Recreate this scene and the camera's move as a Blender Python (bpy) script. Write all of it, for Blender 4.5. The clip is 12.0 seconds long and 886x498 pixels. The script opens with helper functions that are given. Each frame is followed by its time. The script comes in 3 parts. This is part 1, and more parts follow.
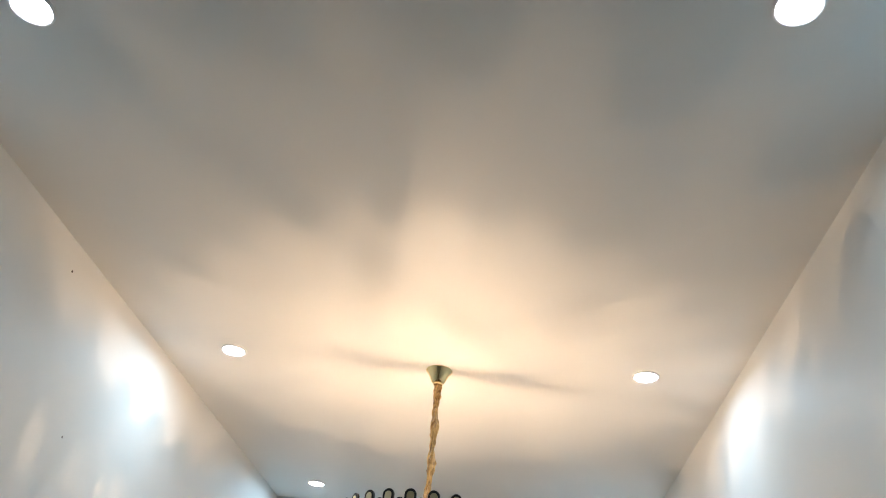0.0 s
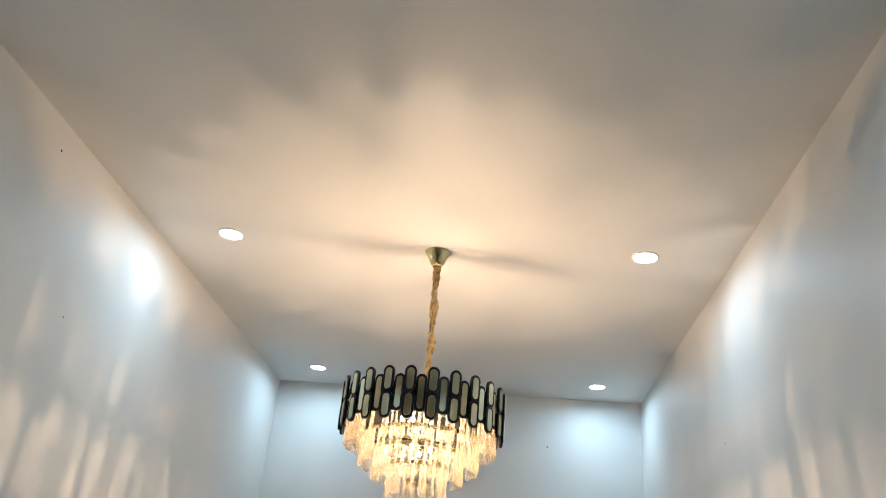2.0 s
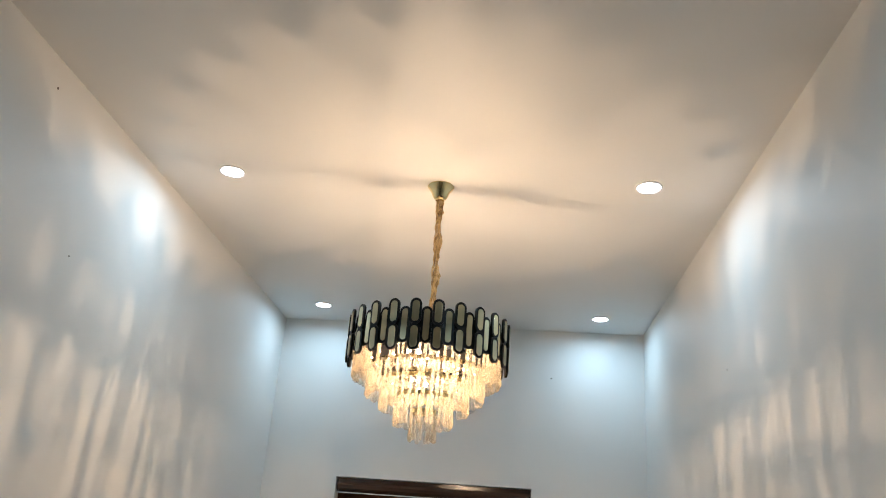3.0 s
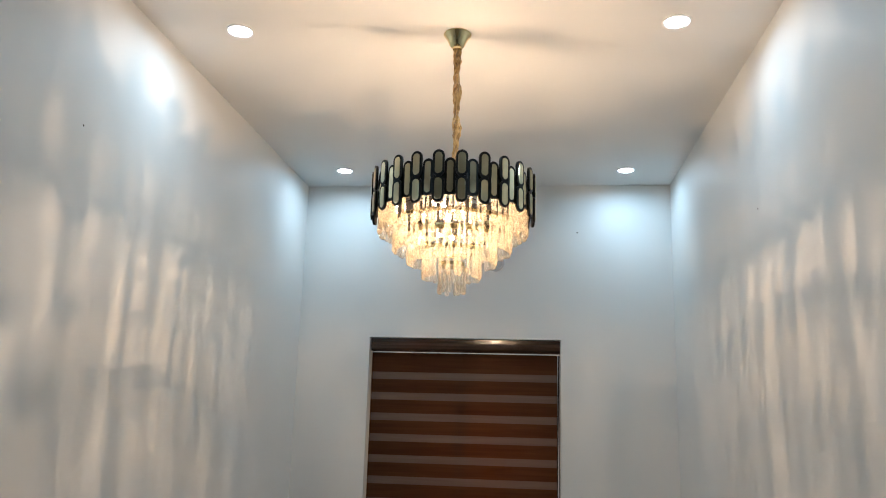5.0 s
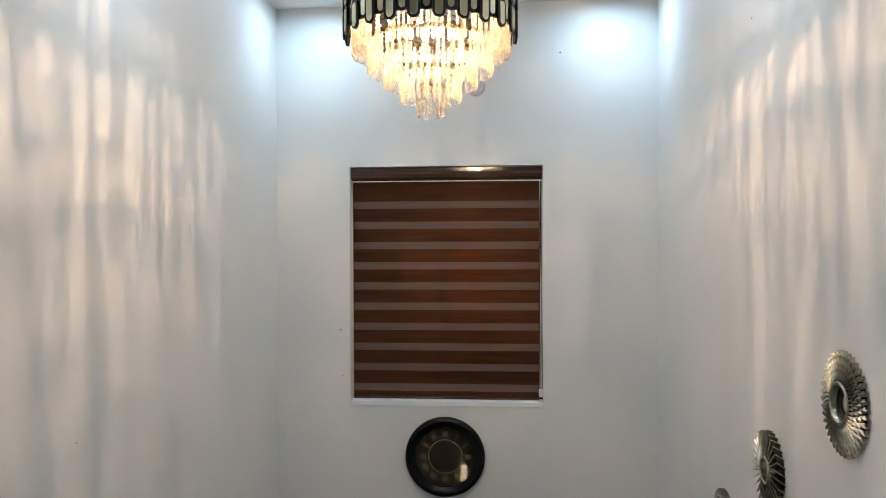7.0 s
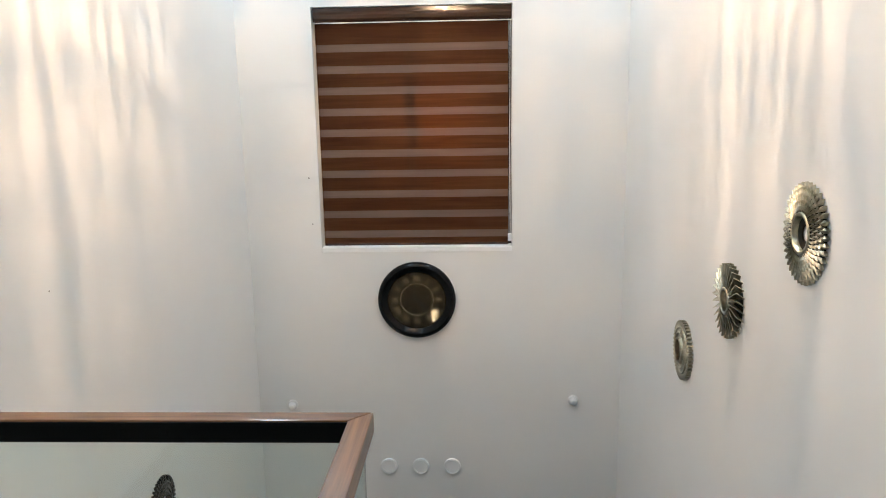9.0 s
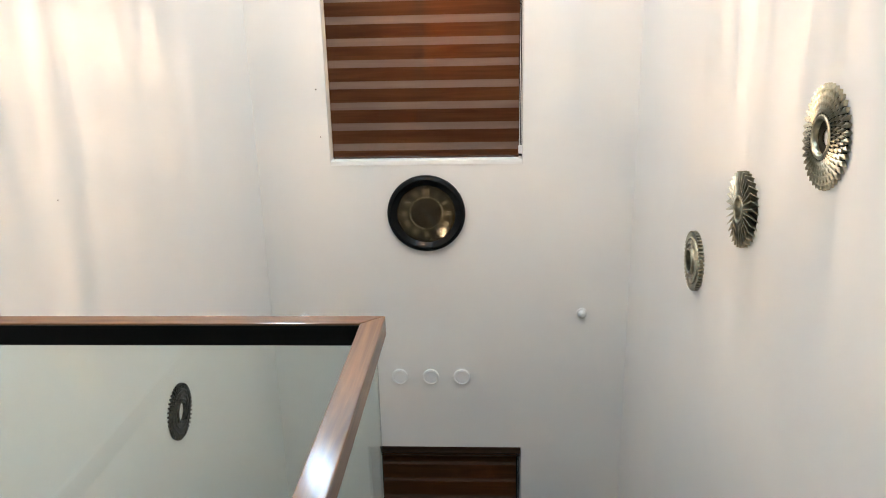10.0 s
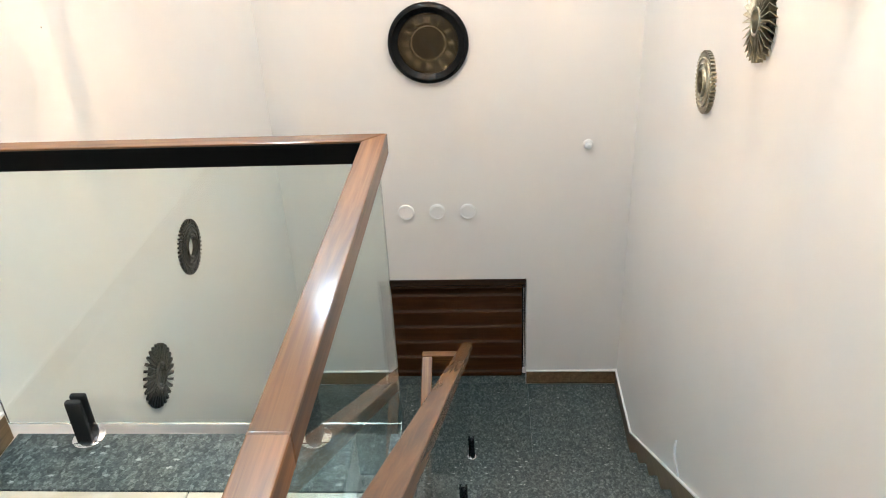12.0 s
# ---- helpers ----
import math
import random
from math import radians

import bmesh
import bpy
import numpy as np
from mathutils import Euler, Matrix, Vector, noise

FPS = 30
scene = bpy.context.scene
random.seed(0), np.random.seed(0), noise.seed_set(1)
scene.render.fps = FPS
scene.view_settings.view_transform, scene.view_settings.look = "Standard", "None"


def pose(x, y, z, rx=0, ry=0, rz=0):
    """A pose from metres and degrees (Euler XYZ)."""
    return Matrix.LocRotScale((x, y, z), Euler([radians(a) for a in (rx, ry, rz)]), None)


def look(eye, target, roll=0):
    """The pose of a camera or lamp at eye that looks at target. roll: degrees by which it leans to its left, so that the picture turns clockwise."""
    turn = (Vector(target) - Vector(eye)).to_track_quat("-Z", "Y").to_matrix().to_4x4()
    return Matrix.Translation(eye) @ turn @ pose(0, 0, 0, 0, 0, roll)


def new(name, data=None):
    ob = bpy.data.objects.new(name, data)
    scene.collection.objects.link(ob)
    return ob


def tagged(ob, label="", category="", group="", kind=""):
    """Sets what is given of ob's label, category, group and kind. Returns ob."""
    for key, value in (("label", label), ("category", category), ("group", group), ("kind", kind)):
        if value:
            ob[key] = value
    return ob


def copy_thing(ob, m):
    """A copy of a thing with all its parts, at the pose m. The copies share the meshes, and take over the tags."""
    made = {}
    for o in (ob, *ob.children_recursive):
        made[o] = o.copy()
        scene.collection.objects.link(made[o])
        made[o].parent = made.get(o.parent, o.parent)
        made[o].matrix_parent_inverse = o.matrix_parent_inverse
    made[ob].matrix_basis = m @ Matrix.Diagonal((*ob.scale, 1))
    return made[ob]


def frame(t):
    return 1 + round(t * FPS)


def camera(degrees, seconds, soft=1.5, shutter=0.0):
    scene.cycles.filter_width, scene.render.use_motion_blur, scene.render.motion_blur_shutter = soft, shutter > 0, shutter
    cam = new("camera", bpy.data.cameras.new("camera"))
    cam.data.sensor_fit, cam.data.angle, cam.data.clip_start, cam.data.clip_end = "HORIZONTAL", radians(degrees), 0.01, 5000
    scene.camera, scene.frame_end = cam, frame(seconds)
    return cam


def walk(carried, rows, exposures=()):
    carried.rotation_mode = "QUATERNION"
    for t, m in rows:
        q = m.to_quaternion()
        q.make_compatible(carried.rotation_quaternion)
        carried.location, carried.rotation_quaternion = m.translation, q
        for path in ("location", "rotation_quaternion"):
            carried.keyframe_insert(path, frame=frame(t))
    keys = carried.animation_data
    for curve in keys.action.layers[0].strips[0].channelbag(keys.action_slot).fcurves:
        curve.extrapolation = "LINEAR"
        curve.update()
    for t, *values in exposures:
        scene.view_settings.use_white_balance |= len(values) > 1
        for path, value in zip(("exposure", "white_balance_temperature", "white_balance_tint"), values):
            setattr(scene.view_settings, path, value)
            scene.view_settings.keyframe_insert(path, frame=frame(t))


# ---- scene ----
# stops, kelvin and tint of the phone's automatic exposure along the way
EXPOSURES = [(0.0, 0.22, 6350, 24), (3.0, -0.12, 6350, 24), (5.5, 0.03, 6220, 24), (6.2, 0.28, 6250, 26), (7.0, 0.47, 6240, 26), (9.0, 1.33, 6380, 27), (10.5, 1.83, 6640, 28), (12.0, 2.2, 6880, 30)]
PATH = [
    (0, (0.422, -1.071, 1.807), (0.227, 0.58, 2.918), 6.3),
    (0.5, (0.417, -1.053, 1.779), (0.232, 0.628, 2.847), 6.1),
    (1, (0.404, -0.981, 1.807), (0.23, 0.736, 2.816), 5.7),
    (1.5, (0.414, -0.998, 1.79), (0.239, 0.754, 2.738), 5.6),
    (2, (0.413, -1.004, 1.776), (0.239, 0.783, 2.657), 5.4),
    (2.5, (0.409, -0.998, 1.765), (0.238, 0.824, 2.572), 4.8),
    (3, (0.409, -0.992, 1.754), (0.237, 0.859, 2.493), 4.3),
    (5, (0.398, -0.929, 1.702), (0.178, 1.015, 2.12), 1.6),
    (5.5, (0.381, -0.941, 1.692), (0.176, 1.022, 2.018), 0.9),
    (6, (0.39, -0.919, 1.674), (0.193, 1.058, 1.903), 0.5),
    (6.5, (0.38, -0.91, 1.659), (0.203, 1.078, 1.776), 0.1),
    (7, (0.388, -0.855, 1.689), (0.219, 1.138, 1.674), -0.2),
    (8.8, (0.379, -0.841, 1.653), (0.291, 1.123, 1.287), -1.2),
    (9, (0.379, -0.84, 1.65), (0.291, 1.118, 1.255), -1.0),
    (9.5, (0.373, -0.836, 1.633), (0.279, 1.101, 1.145), -0.8),
    (10, (0.37, -0.825, 1.608), (0.259, 1.08, 1.011), -1.3),
    (10.5, (0.368, -0.821, 1.586), (0.237, 1.045, 0.879), -1.9),
    (11, (0.368, -0.817, 1.567), (0.231, 1.011, 0.767), -2.3),
    (11.5, (0.368, -0.812, 1.548), (0.236, 0.975, 0.66), -2.5),
    (12, (0.372, -0.816, 1.533), (0.242, 0.931, 0.568), -2.9),
]
cam = camera(59.8, 12.0, soft=1.0)
walk(cam, [(t, look(eye, target, roll)) for t, eye, target, roll in PATH], EXPOSURES)

# ---- world and lamps ----
world = bpy.data.worlds.new("night")
world.use_nodes = True
world.node_tree.nodes["Background"].inputs["Color"].default_value = (0.01, 0.012, 0.016, 1)
world.node_tree.nodes["Background"].inputs["Strength"].default_value = 0.3
scene.world = world
scene.view_settings.exposure = 0.0

XL, XR, YF, YB = -1.063, 1.291, 3.9, -5.0      # stairwell walls
ZC, ZL, ZG = 3.163, -2.257, -4.5               # ceiling, half landing, lower floor
RISE, GOING = 0.1736, 0.271
NOSE_Y, TOP_Y = 2.95, -0.302                   # first and last nosing of the upper flight
EDGE_X, EDGE_Y = 0.15, 0.862                   # edges of the upper floor
CX, CY = 0.118, 1.846                          # axis of the chandelier
DOWNLIGHTS = [(-0.739, 1.767), (0.948, 1.788), (-0.737, 3.555), (0.978, 3.582), (-0.712, 0.025), (0.971, -0.007)]
DOWN_POWER, BULB_POWER, YARD_POWER = 3.1, 7500.0, 9.0

for x, y in DOWNLIGHTS:
    lamp = bpy.data.lights.new("downlight_beam", "AREA")
    lamp.shape, lamp.size, lamp.energy, lamp.color, lamp.spread = "DISK", 0.12, DOWN_POWER, (0.48, 0.86, 1.0), radians(172)
    new("downlight_beam", lamp).matrix_world = pose(x, y, ZC - 0.012)
# warm lamp of the yard, glowing through the blind of the upper window
lamp = bpy.data.lights.new("yard_lamp", "POINT")
lamp.energy, lamp.color, lamp.shadow_soft_size = YARD_POWER, (1.0, 0.72, 0.38), 0.06
new("yard_lamp", lamp).matrix_world = pose(0.13, YF + 0.42, 1.50)


# ---- materials ----
def material(name, color, rough=0.5, metal=0.0, **more):
    m = bpy.data.materials.new(name)
    m.use_nodes = True
    b = m.node_tree.nodes["Principled BSDF"]
    b.inputs["Base Color"].default_value = (*color, 1)
    b.inputs["Roughness"].default_value, b.inputs["Metallic"].default_value = rough, metal
    for k, v in more.items():
        b.inputs[k.replace("_", " ")].default_value = v
    return m


def nodes_of(m):
    t = m.node_tree
    return t, t.nodes, t.nodes["Principled BSDF"]


def coords(m, scale=(1, 1, 1), pitch=0.0):
    """Object coordinates, turned back by a pitch about x (radians) and then scaled."""
    t, n, b = nodes_of(m)
    c, p = n.new("ShaderNodeTexCoord"), n.new("ShaderNodeMapping")
    p.vector_type = "TEXTURE"
    p.inputs["Rotation"].default_value = (pitch, 0, 0)
    p.inputs["Scale"].default_value = [1 / k for k in scale]
    t.links.new(c.outputs["Object"], p.inputs["Vector"])
    return p.outputs["Vector"]


def noise_tex(m, vec, scale, detail=4.0, rough=0.55, distort=0.0):
    t, n, b = nodes_of(m)
    x = n.new("ShaderNodeTexNoise")
    x.inputs["Scale"].default_value, x.inputs["Detail"].default_value = scale, detail
    x.inputs["Roughness"].default_value, x.inputs["Distortion"].default_value = rough, distort
    t.links.new(vec, x.inputs["Vector"])
    return x.outputs["Fac"]


def ramp(m, fac, stops):
    t, n, b = nodes_of(m)
    r = n.new("ShaderNodeValToRGB")
    e = r.color_ramp.elements
    while len(e) < len(stops):
        e.new(0.5)
    for k, (p, c) in zip(e, stops):
        k.position, k.color = p, (*c, 1)
    t.links.new(fac, r.inputs["Fac"])
    return r.outputs["Color"]


def bump(m, height, strength, distance):
    t, n, b = nodes_of(m)
    u = n.new("ShaderNodeBump")
    u.inputs["Strength"].default_value, u.inputs["Distance"].default_value = strength, distance
    t.links.new(height, u.inputs["Height"])
    t.links.new(u.outputs["Normal"], b.inputs["Normal"])


def colour(m, out):
    m.node_tree.links.new(out, m.node_tree.nodes["Principled BSDF"].inputs["Base Color"])


def mixed(m, fac, a, b2, kind="MIX"):
    t, n, b = nodes_of(m)
    x = n.new("ShaderNodeMix")
    x.data_type, x.blend_type = "RGBA", kind
    for key, v in ((0, fac), (6, a), (7, b2)):
        if isinstance(v, (int, float)):
            x.inputs[key].default_value = v
        elif isinstance(v, tuple):
            x.inputs[key].default_value = (*v, 1)
        else:
            t.links.new(v, x.inputs[key])
    return x.outputs[2]


def paint(name, a, b2):
    m = material(name, a, 0.55)
    v = coords(m)
    colour(m, ramp(m, noise_tex(m, v, 1.3, 5), [(0.3, a), (0.7, b2)]))
    bump(m, noise_tex(m, v, 90, 3), 0.06, 0.003)
    return m


WALL = paint("wall_paint", (0.80, 0.79, 0.76), (0.77, 0.76, 0.735))
CEILING = paint("ceiling_paint", (0.80, 0.79, 0.77), (0.77, 0.76, 0.74))
WHITE = material("white_plastic", (0.86, 0.86, 0.85), 0.35)
GREY_PLASTIC = material("grey_plastic", (0.5, 0.52, 0.54), 0.4)
CAP = material("white_trim", (0.8, 0.79, 0.76), 0.45)
CHROME = material("chrome", (0.75, 0.75, 0.76), 0.08, 1.0)
DARK_METAL = material("dark_metal", (0.012, 0.011, 0.012), 0.25, 0.0)
BLACK = material("matte_black", (0.004, 0.0035, 0.003), 0.7, 0.0, Specular_IOR_Level=0.1)
BLACK_FRAME = material("black_frame", (0.006, 0.005, 0.004), 0.3, 0.0, Specular_IOR_Level=0.25)
GOLD = material("gold_plate", (0.78, 0.64, 0.34), 0.07, 1.0)
CLOCK_RIM = material("clock_rim", (0.004, 0.004, 0.0035), 0.2, 0.0, Specular_IOR_Level=0.2)
GLOW = material("downlight_glow", (0.9, 0.9, 0.9), 0.4, 0.0, Emission_Color=(0.86, 0.95, 1.0, 1), Emission_Strength=30.0)
HALL_GLOW = material("hall_lamp_glow", (0.9, 0.9, 0.9), 0.4, 0.0, Emission_Color=(1.0, 0.80, 0.42, 1), Emission_Strength=11.0)
BULB = material("bulb_glow", (1, 0.9, 0.7), 0.3, 0.0, Emission_Color=(1.0, 0.76, 0.46, 1), Emission_Strength=BULB_POWER)


def granite_material():
    """Blue-grey granite: crystal grains of several sizes, dark mica between and scattered pale feldspar flecks."""
    m = material("granite", (0.06, 0.07, 0.075), 0.32)
    t, n, b = nodes_of(m)
    v = coords(m)

    def grains(scale, stretch):
        c = n.new("ShaderNodeTexVoronoi")
        c.inputs["Scale"].default_value = scale
        t.links.new(coords(m, stretch), c.inputs["Vector"])
        return c

    coarse, fine = grains(90, (1.0, 0.8, 1.0)), grains(190, (1.0, 1.3, 1.0))
    stone = mixed(m, 0.45, coarse.outputs["Color"], fine.outputs["Color"])
    stone = mixed(m, 0.34, stone, noise_tex(m, v, 26, 4, 0.7))
    base = ramp(m, stone, [(0.3, (0.014, 0.022, 0.021)), (0.44, (0.036, 0.052, 0.050)), (0.57, (0.07, 0.093, 0.088)), (0.72, (0.165, 0.195, 0.186))])
    fleck = grains(21, (1.0, 1.7, 1.0))
    ragged = mixed(m, 0.35, fleck.outputs["Distance"], noise_tex(m, v, 120, 3))
    shape = ramp(m, ragged, [(0.25, (1, 1, 1)), (0.32, (0, 0, 0))])
    few = ramp(m, fleck.outputs["Color"], [(0.64, (0, 0, 0)), (0.72, (1, 1, 1))])
    colour(m, mixed(m, mixed(m, 1.0, shape, few, "MULTIPLY"), base, (0.34, 0.38, 0.365)))
    return m


def wood_material(name, stops, along, gloss=0.22, coat=0.35, smear=0.08, pitch=0.0):
    m = material(name, stops[0][1], gloss, 0.0, Coat_Weight=coat, Coat_Roughness=smear)
    scale = {"x": (1.2, 26, 26), "y": (26, 1.2, 26), "z": (26, 26, 1.2)}[along]
    v = coords(m, scale, pitch)
    g = noise_tex(m, v, 1.6, 6, 0.6, 0.8)
    colour(m, ramp(m, g, stops))
    bump(m, g, 0.12, 0.002)
    return m


GRANITE = granite_material()
TEAK = [(0.3, (0.062, 0.021, 0.005)), (0.5, (0.13, 0.048, 0.011)), (0.7, (0.21, 0.085, 0.023))]
WOOD_DOWN = wood_material("teak_down", TEAK, "y", 0.5, 0.7, 0.145, -0.566)
WOOD_UP = wood_material("teak_up", TEAK, "y", 0.5, 0.7, 0.145, 0.57)
WOOD_X, WOOD_Y = wood_material("teak_x", TEAK, "x", 0.5, 0.7, 0.145), wood_material("teak_y", TEAK, "y", 0.5, 0.7, 0.145)
for teak in (WOOD_X, WOOD_Y, WOOD_DOWN, WOOD_UP):
    teak.node_tree.nodes["Principled BSDF"].inputs["Specular IOR Level"].default_value = 0.2
TEAK_PALE = [(p, tuple(1.55 * c for c in q)) for p, q in TEAK]
WOOD_Y_PALE = wood_material("teak_y_pale", TEAK_PALE, "y", 0.5, 0.25, 0.22)
BLIND_DARK = [(0.3, (0.038, 0.012, 0.005)), (0.5, (0.068, 0.025, 0.009)), (0.7, (0.108, 0.043, 0.014))]
BAND = wood_material("blind_band", BLIND_DARK, "x", 0.55, 0.0)
SHEER = wood_material("blind_sheer", [(0.3, (0.17, 0.12, 0.09)), (0.7, (0.215, 0.155, 0.12))], "x", 0.7, 0.0)
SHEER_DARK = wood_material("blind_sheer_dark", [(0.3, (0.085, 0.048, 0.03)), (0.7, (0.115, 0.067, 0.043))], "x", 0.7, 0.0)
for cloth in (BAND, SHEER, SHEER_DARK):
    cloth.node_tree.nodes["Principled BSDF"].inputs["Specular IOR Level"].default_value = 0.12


def let_through(m, tint, share):
    """Woven cloth that lets a share of the light behind it glow through."""
    t, n, b = nodes_of(m)
    s2, x = n.new("ShaderNodeBsdfTranslucent"), n.new("ShaderNodeMixShader")
    s2.inputs["Color"].default_value, x.inputs[0].default_value = (*tint, 1), share
    t.links.new(b.outputs[0], x.inputs[1])
    t.links.new(s2.outputs[0], x.inputs[2])
    t.links.new(x.outputs[0], n["Material Output"].inputs["Surface"])


let_through(BAND, (0.42, 0.2, 0.085), 0.22)
let_through(SHEER, (0.42, 0.24, 0.15), 0.22)
CASSETTE = wood_material("blind_cassette", [(0.3, (0.035, 0.016, 0.009)), (0.7, (0.07, 0.032, 0.017))], "x", 0.18, 0.5)
SKIRT = wood_material("skirting_brown", [(0.25, (0.10, 0.06, 0.028)), (0.5, (0.17, 0.105, 0.05)), (0.75, (0.24, 0.155, 0.08))], "y", 0.3, 0.2)


def tile_material():
    m = material("beige_tile", (0.55, 0.48, 0.38), 0.18)
    v = coords(m)
    colour(m, ramp(m, noise_tex(m, v, 5, 6, 0.6, 1.2), [(0.3, (0.50, 0.43, 0.33)), (0.7, (0.62, 0.55, 0.45))]))
    return m


def antique_material(name, a, b2, rough):
    m = material(name, a, rough, 1.0)
    v = coords(m)
    colour(m, ramp(m, noise_tex(m, v, 30, 5, 0.65), [(0.35, a), (0.65, b2)]))
    bump(m, noise_tex(m, v, 240, 2), 0.12, 0.002)
    return m


def sleeve_material():
    m = material("gold_sleeve", (0.55, 0.36, 0.13), 0.42, 0.3, Sheen_Weight=0.4)
    v = coords(m, (80, 80, 26))
    g = noise_tex(m, v, 1.0, 4, 0.6, 1.0)
    # folds low in the bump coloured darker, the shade of the creases painted in
    colour(m, ramp(m, g, [(0.32, (0.20, 0.09, 0.018)), (0.46, (0.55, 0.32, 0.1)), (0.65, (0.85, 0.58, 0.24))]))
    bump(m, g, 1.0, 0.010)
    return m


def glass_material(name, tint, rough=0.0):
    m = material(name, tint, rough, 0.0, IOR=1.45, Transmission_Weight=1.0)
    return m


def crystal_material():
    """Cut crystal: clear refraction, light passing straight between the facets, and a little scatter in the ridges."""
    m = bpy.data.materials.new("crystal")
    m.use_nodes = True
    t, n = m.node_tree, m.node_tree.nodes
    n.remove(n["Principled BSDF"])
    out = n["Material Output"]
    g, c, s2 = n.new("ShaderNodeBsdfGlass"), n.new("ShaderNodeBsdfTransparent"), n.new("ShaderNodeBsdfTranslucent")
    g.inputs["IOR"].default_value, g.inputs["Roughness"].default_value = 1.52, 0.0
    g.inputs["Color"].default_value = c.inputs["Color"].default_value = (1, 0.97, 0.92, 1)
    s2.inputs["Color"].default_value = (1.0, 0.91, 0.75, 1)
    a, b2 = n.new("ShaderNodeMixShader"), n.new("ShaderNodeMixShader")
    a.inputs[0].default_value, b2.inputs[0].default_value = 0.42, 0.095
    t.links.new(g.outputs[0], a.inputs[1])
    t.links.new(c.outputs[0], a.inputs[2])
    t.links.new(a.outputs[0], b2.inputs[1])
    t.links.new(s2.outputs[0], b2.inputs[2])
    t.links.new(b2.outputs[0], out.inputs["Surface"])
    return m


TILE = tile_material()
CHAMPAGNE = antique_material("champagne_metal", (0.33, 0.30, 0.215), (0.60, 0.555, 0.43), 0.3)
# bronze near black, with the shade of gear gaps and hub holes in its colour
SHADED_BRONZE = antique_material("shaded_bronze", (0.022, 0.020, 0.015), (0.06, 0.053, 0.04), 0.45)
PEWTER = antique_material("pewter_metal", (0.010, 0.0095, 0.0085), (0.035, 0.032, 0.027), 0.3)
SLEEVE = sleeve_material()
PANEL_GLASS = glass_material("balustrade_glass", (0.87, 0.952, 0.92))
SENSOR_SHELL = material("sensor_shell", (0.68, 0.68, 0.67), 0.4)
STAIR_GLASS = glass_material("stair_glass", (0.82, 0.93, 0.895))
CLOCK_GLASS = material("clock_glass", (0.98, 0.98, 0.98), 0.0, 0.0, IOR=1.3, Transmission_Weight=1.0)
CRYSTAL = crystal_material()
SMOKE_MIRROR = material("smoky_mirror", (0.60, 0.53, 0.35), 0.06, 1.0)
NIGHT_GLASS = glass_material("night_glass", (0.9, 0.93, 0.92))


# ---- mesh helpers ----
def mesh_of(name, bm, mat, smooth=False):
    me = bpy.data.meshes.new(name)
    bmesh.ops.recalc_face_normals(bm, faces=bm.faces)
    for f in bm.faces:
        f.smooth = smooth
    bm.to_mesh(me)
    bm.free()
    me.materials.append(mat)
    if smooth:
        me.set_sharp_from_angle(angle=radians(35))
    return me


def part(name, bm, mat, parent=None, label="", smooth=False, at=None):
    ob = new(name, mesh_of(name, bm, mat, smooth) if isinstance(bm, bmesh.types.BMesh) else bm)
    if parent:
        ob.parent = parent
    if at is not None:
        ob.matrix_basis = at
    if label:
        ob["label"] = label
    return ob


def thing(name, label, category, at=(0, 0, 0), group="", kind=""):
    e = new(name)
    e.empty_display_size = 0.1
    e.location = at if not isinstance(at, Matrix) else at.translation
    if isinstance(at, Matrix):
        e.matrix_basis = at
    return tagged(e, label, category, group, kind)


def add_box(bm, x0, x1, y0, y1, z0, z1, bevel=0.0, segments=2):
    r = bmesh.ops.create_cube(bm, size=1, matrix=Matrix.Translation(((x0 + x1) / 2, (y0 + y1) / 2, (z0 + z1) / 2)) @ Matrix.Diagonal((x1 - x0, y1 - y0, z1 - z0, 1)))
    if bevel:
        edges = list({e for v in r["verts"] for e in v.link_edges})
        bmesh.ops.bevel(bm, geom=edges, offset=bevel, segments=segments, affect="EDGES", profile=0.5)
    return bm


def box(x0, x1, y0, y1, z0, z1, bevel=0.0, segments=2):
    return add_box(bmesh.new(), x0, x1, y0, y1, z0, z1, bevel, segments)


def lathe(profile, steps=48, bm=None):
    """A turned body about z from (radius, height) pairs."""
    bm = bm or bmesh.new()
    rings = []
    for r, z in profile:
        if r < 1e-5:
            rings.append([bm.verts.new((0, 0, z))])
        else:
            rings.append([bm.verts.new((r * math.cos(2 * math.pi * k / steps), r * math.sin(2 * math.pi * k / steps), z)) for k in range(steps)])
    for a, b in zip(rings, rings[1:]):
        for k in range(steps):
            q = (k + 1) % steps
            if len(a) == 1 and len(b) > 1:
                bm.faces.new((a[0], b[k], b[q]))
            elif len(b) == 1 and len(a) > 1:
                bm.faces.new((a[k], b[0], a[q]))
            elif len(a) > 1:
                bm.faces.new((a[k], b[k], b[q], a[q]))
    return bm


def prism(outline, axis, lo, hi, bm=None):
    """A solid with that outline, drawn out along an axis: for x the outline is (y, z), for y (x, z), for z (x, y)."""
    bm = bm or bmesh.new()
    put = {"x": lambda a, b, c: (c, a, b), "y": lambda a, b, c: (a, c, b), "z": lambda a, b, c: (a, b, c)}[axis]
    low, high = [[bm.verts.new(put(a, b, c)) for a, b in outline] for c in (lo, hi)]
    bm.faces.new(low)
    bm.faces.new(high[::-1])
    for k in range(len(outline)):
        q = (k + 1) % len(outline)
        bm.faces.new((low[k], low[q], high[q], high[k]))
    return bm


def rounded(bm, offset, segments=2):
    bmesh.ops.recalc_face_normals(bm, faces=bm.faces)
    bmesh.ops.bevel(bm, geom=list(bm.edges), offset=offset, segments=segments, affect="EDGES", profile=0.5)
    return bm


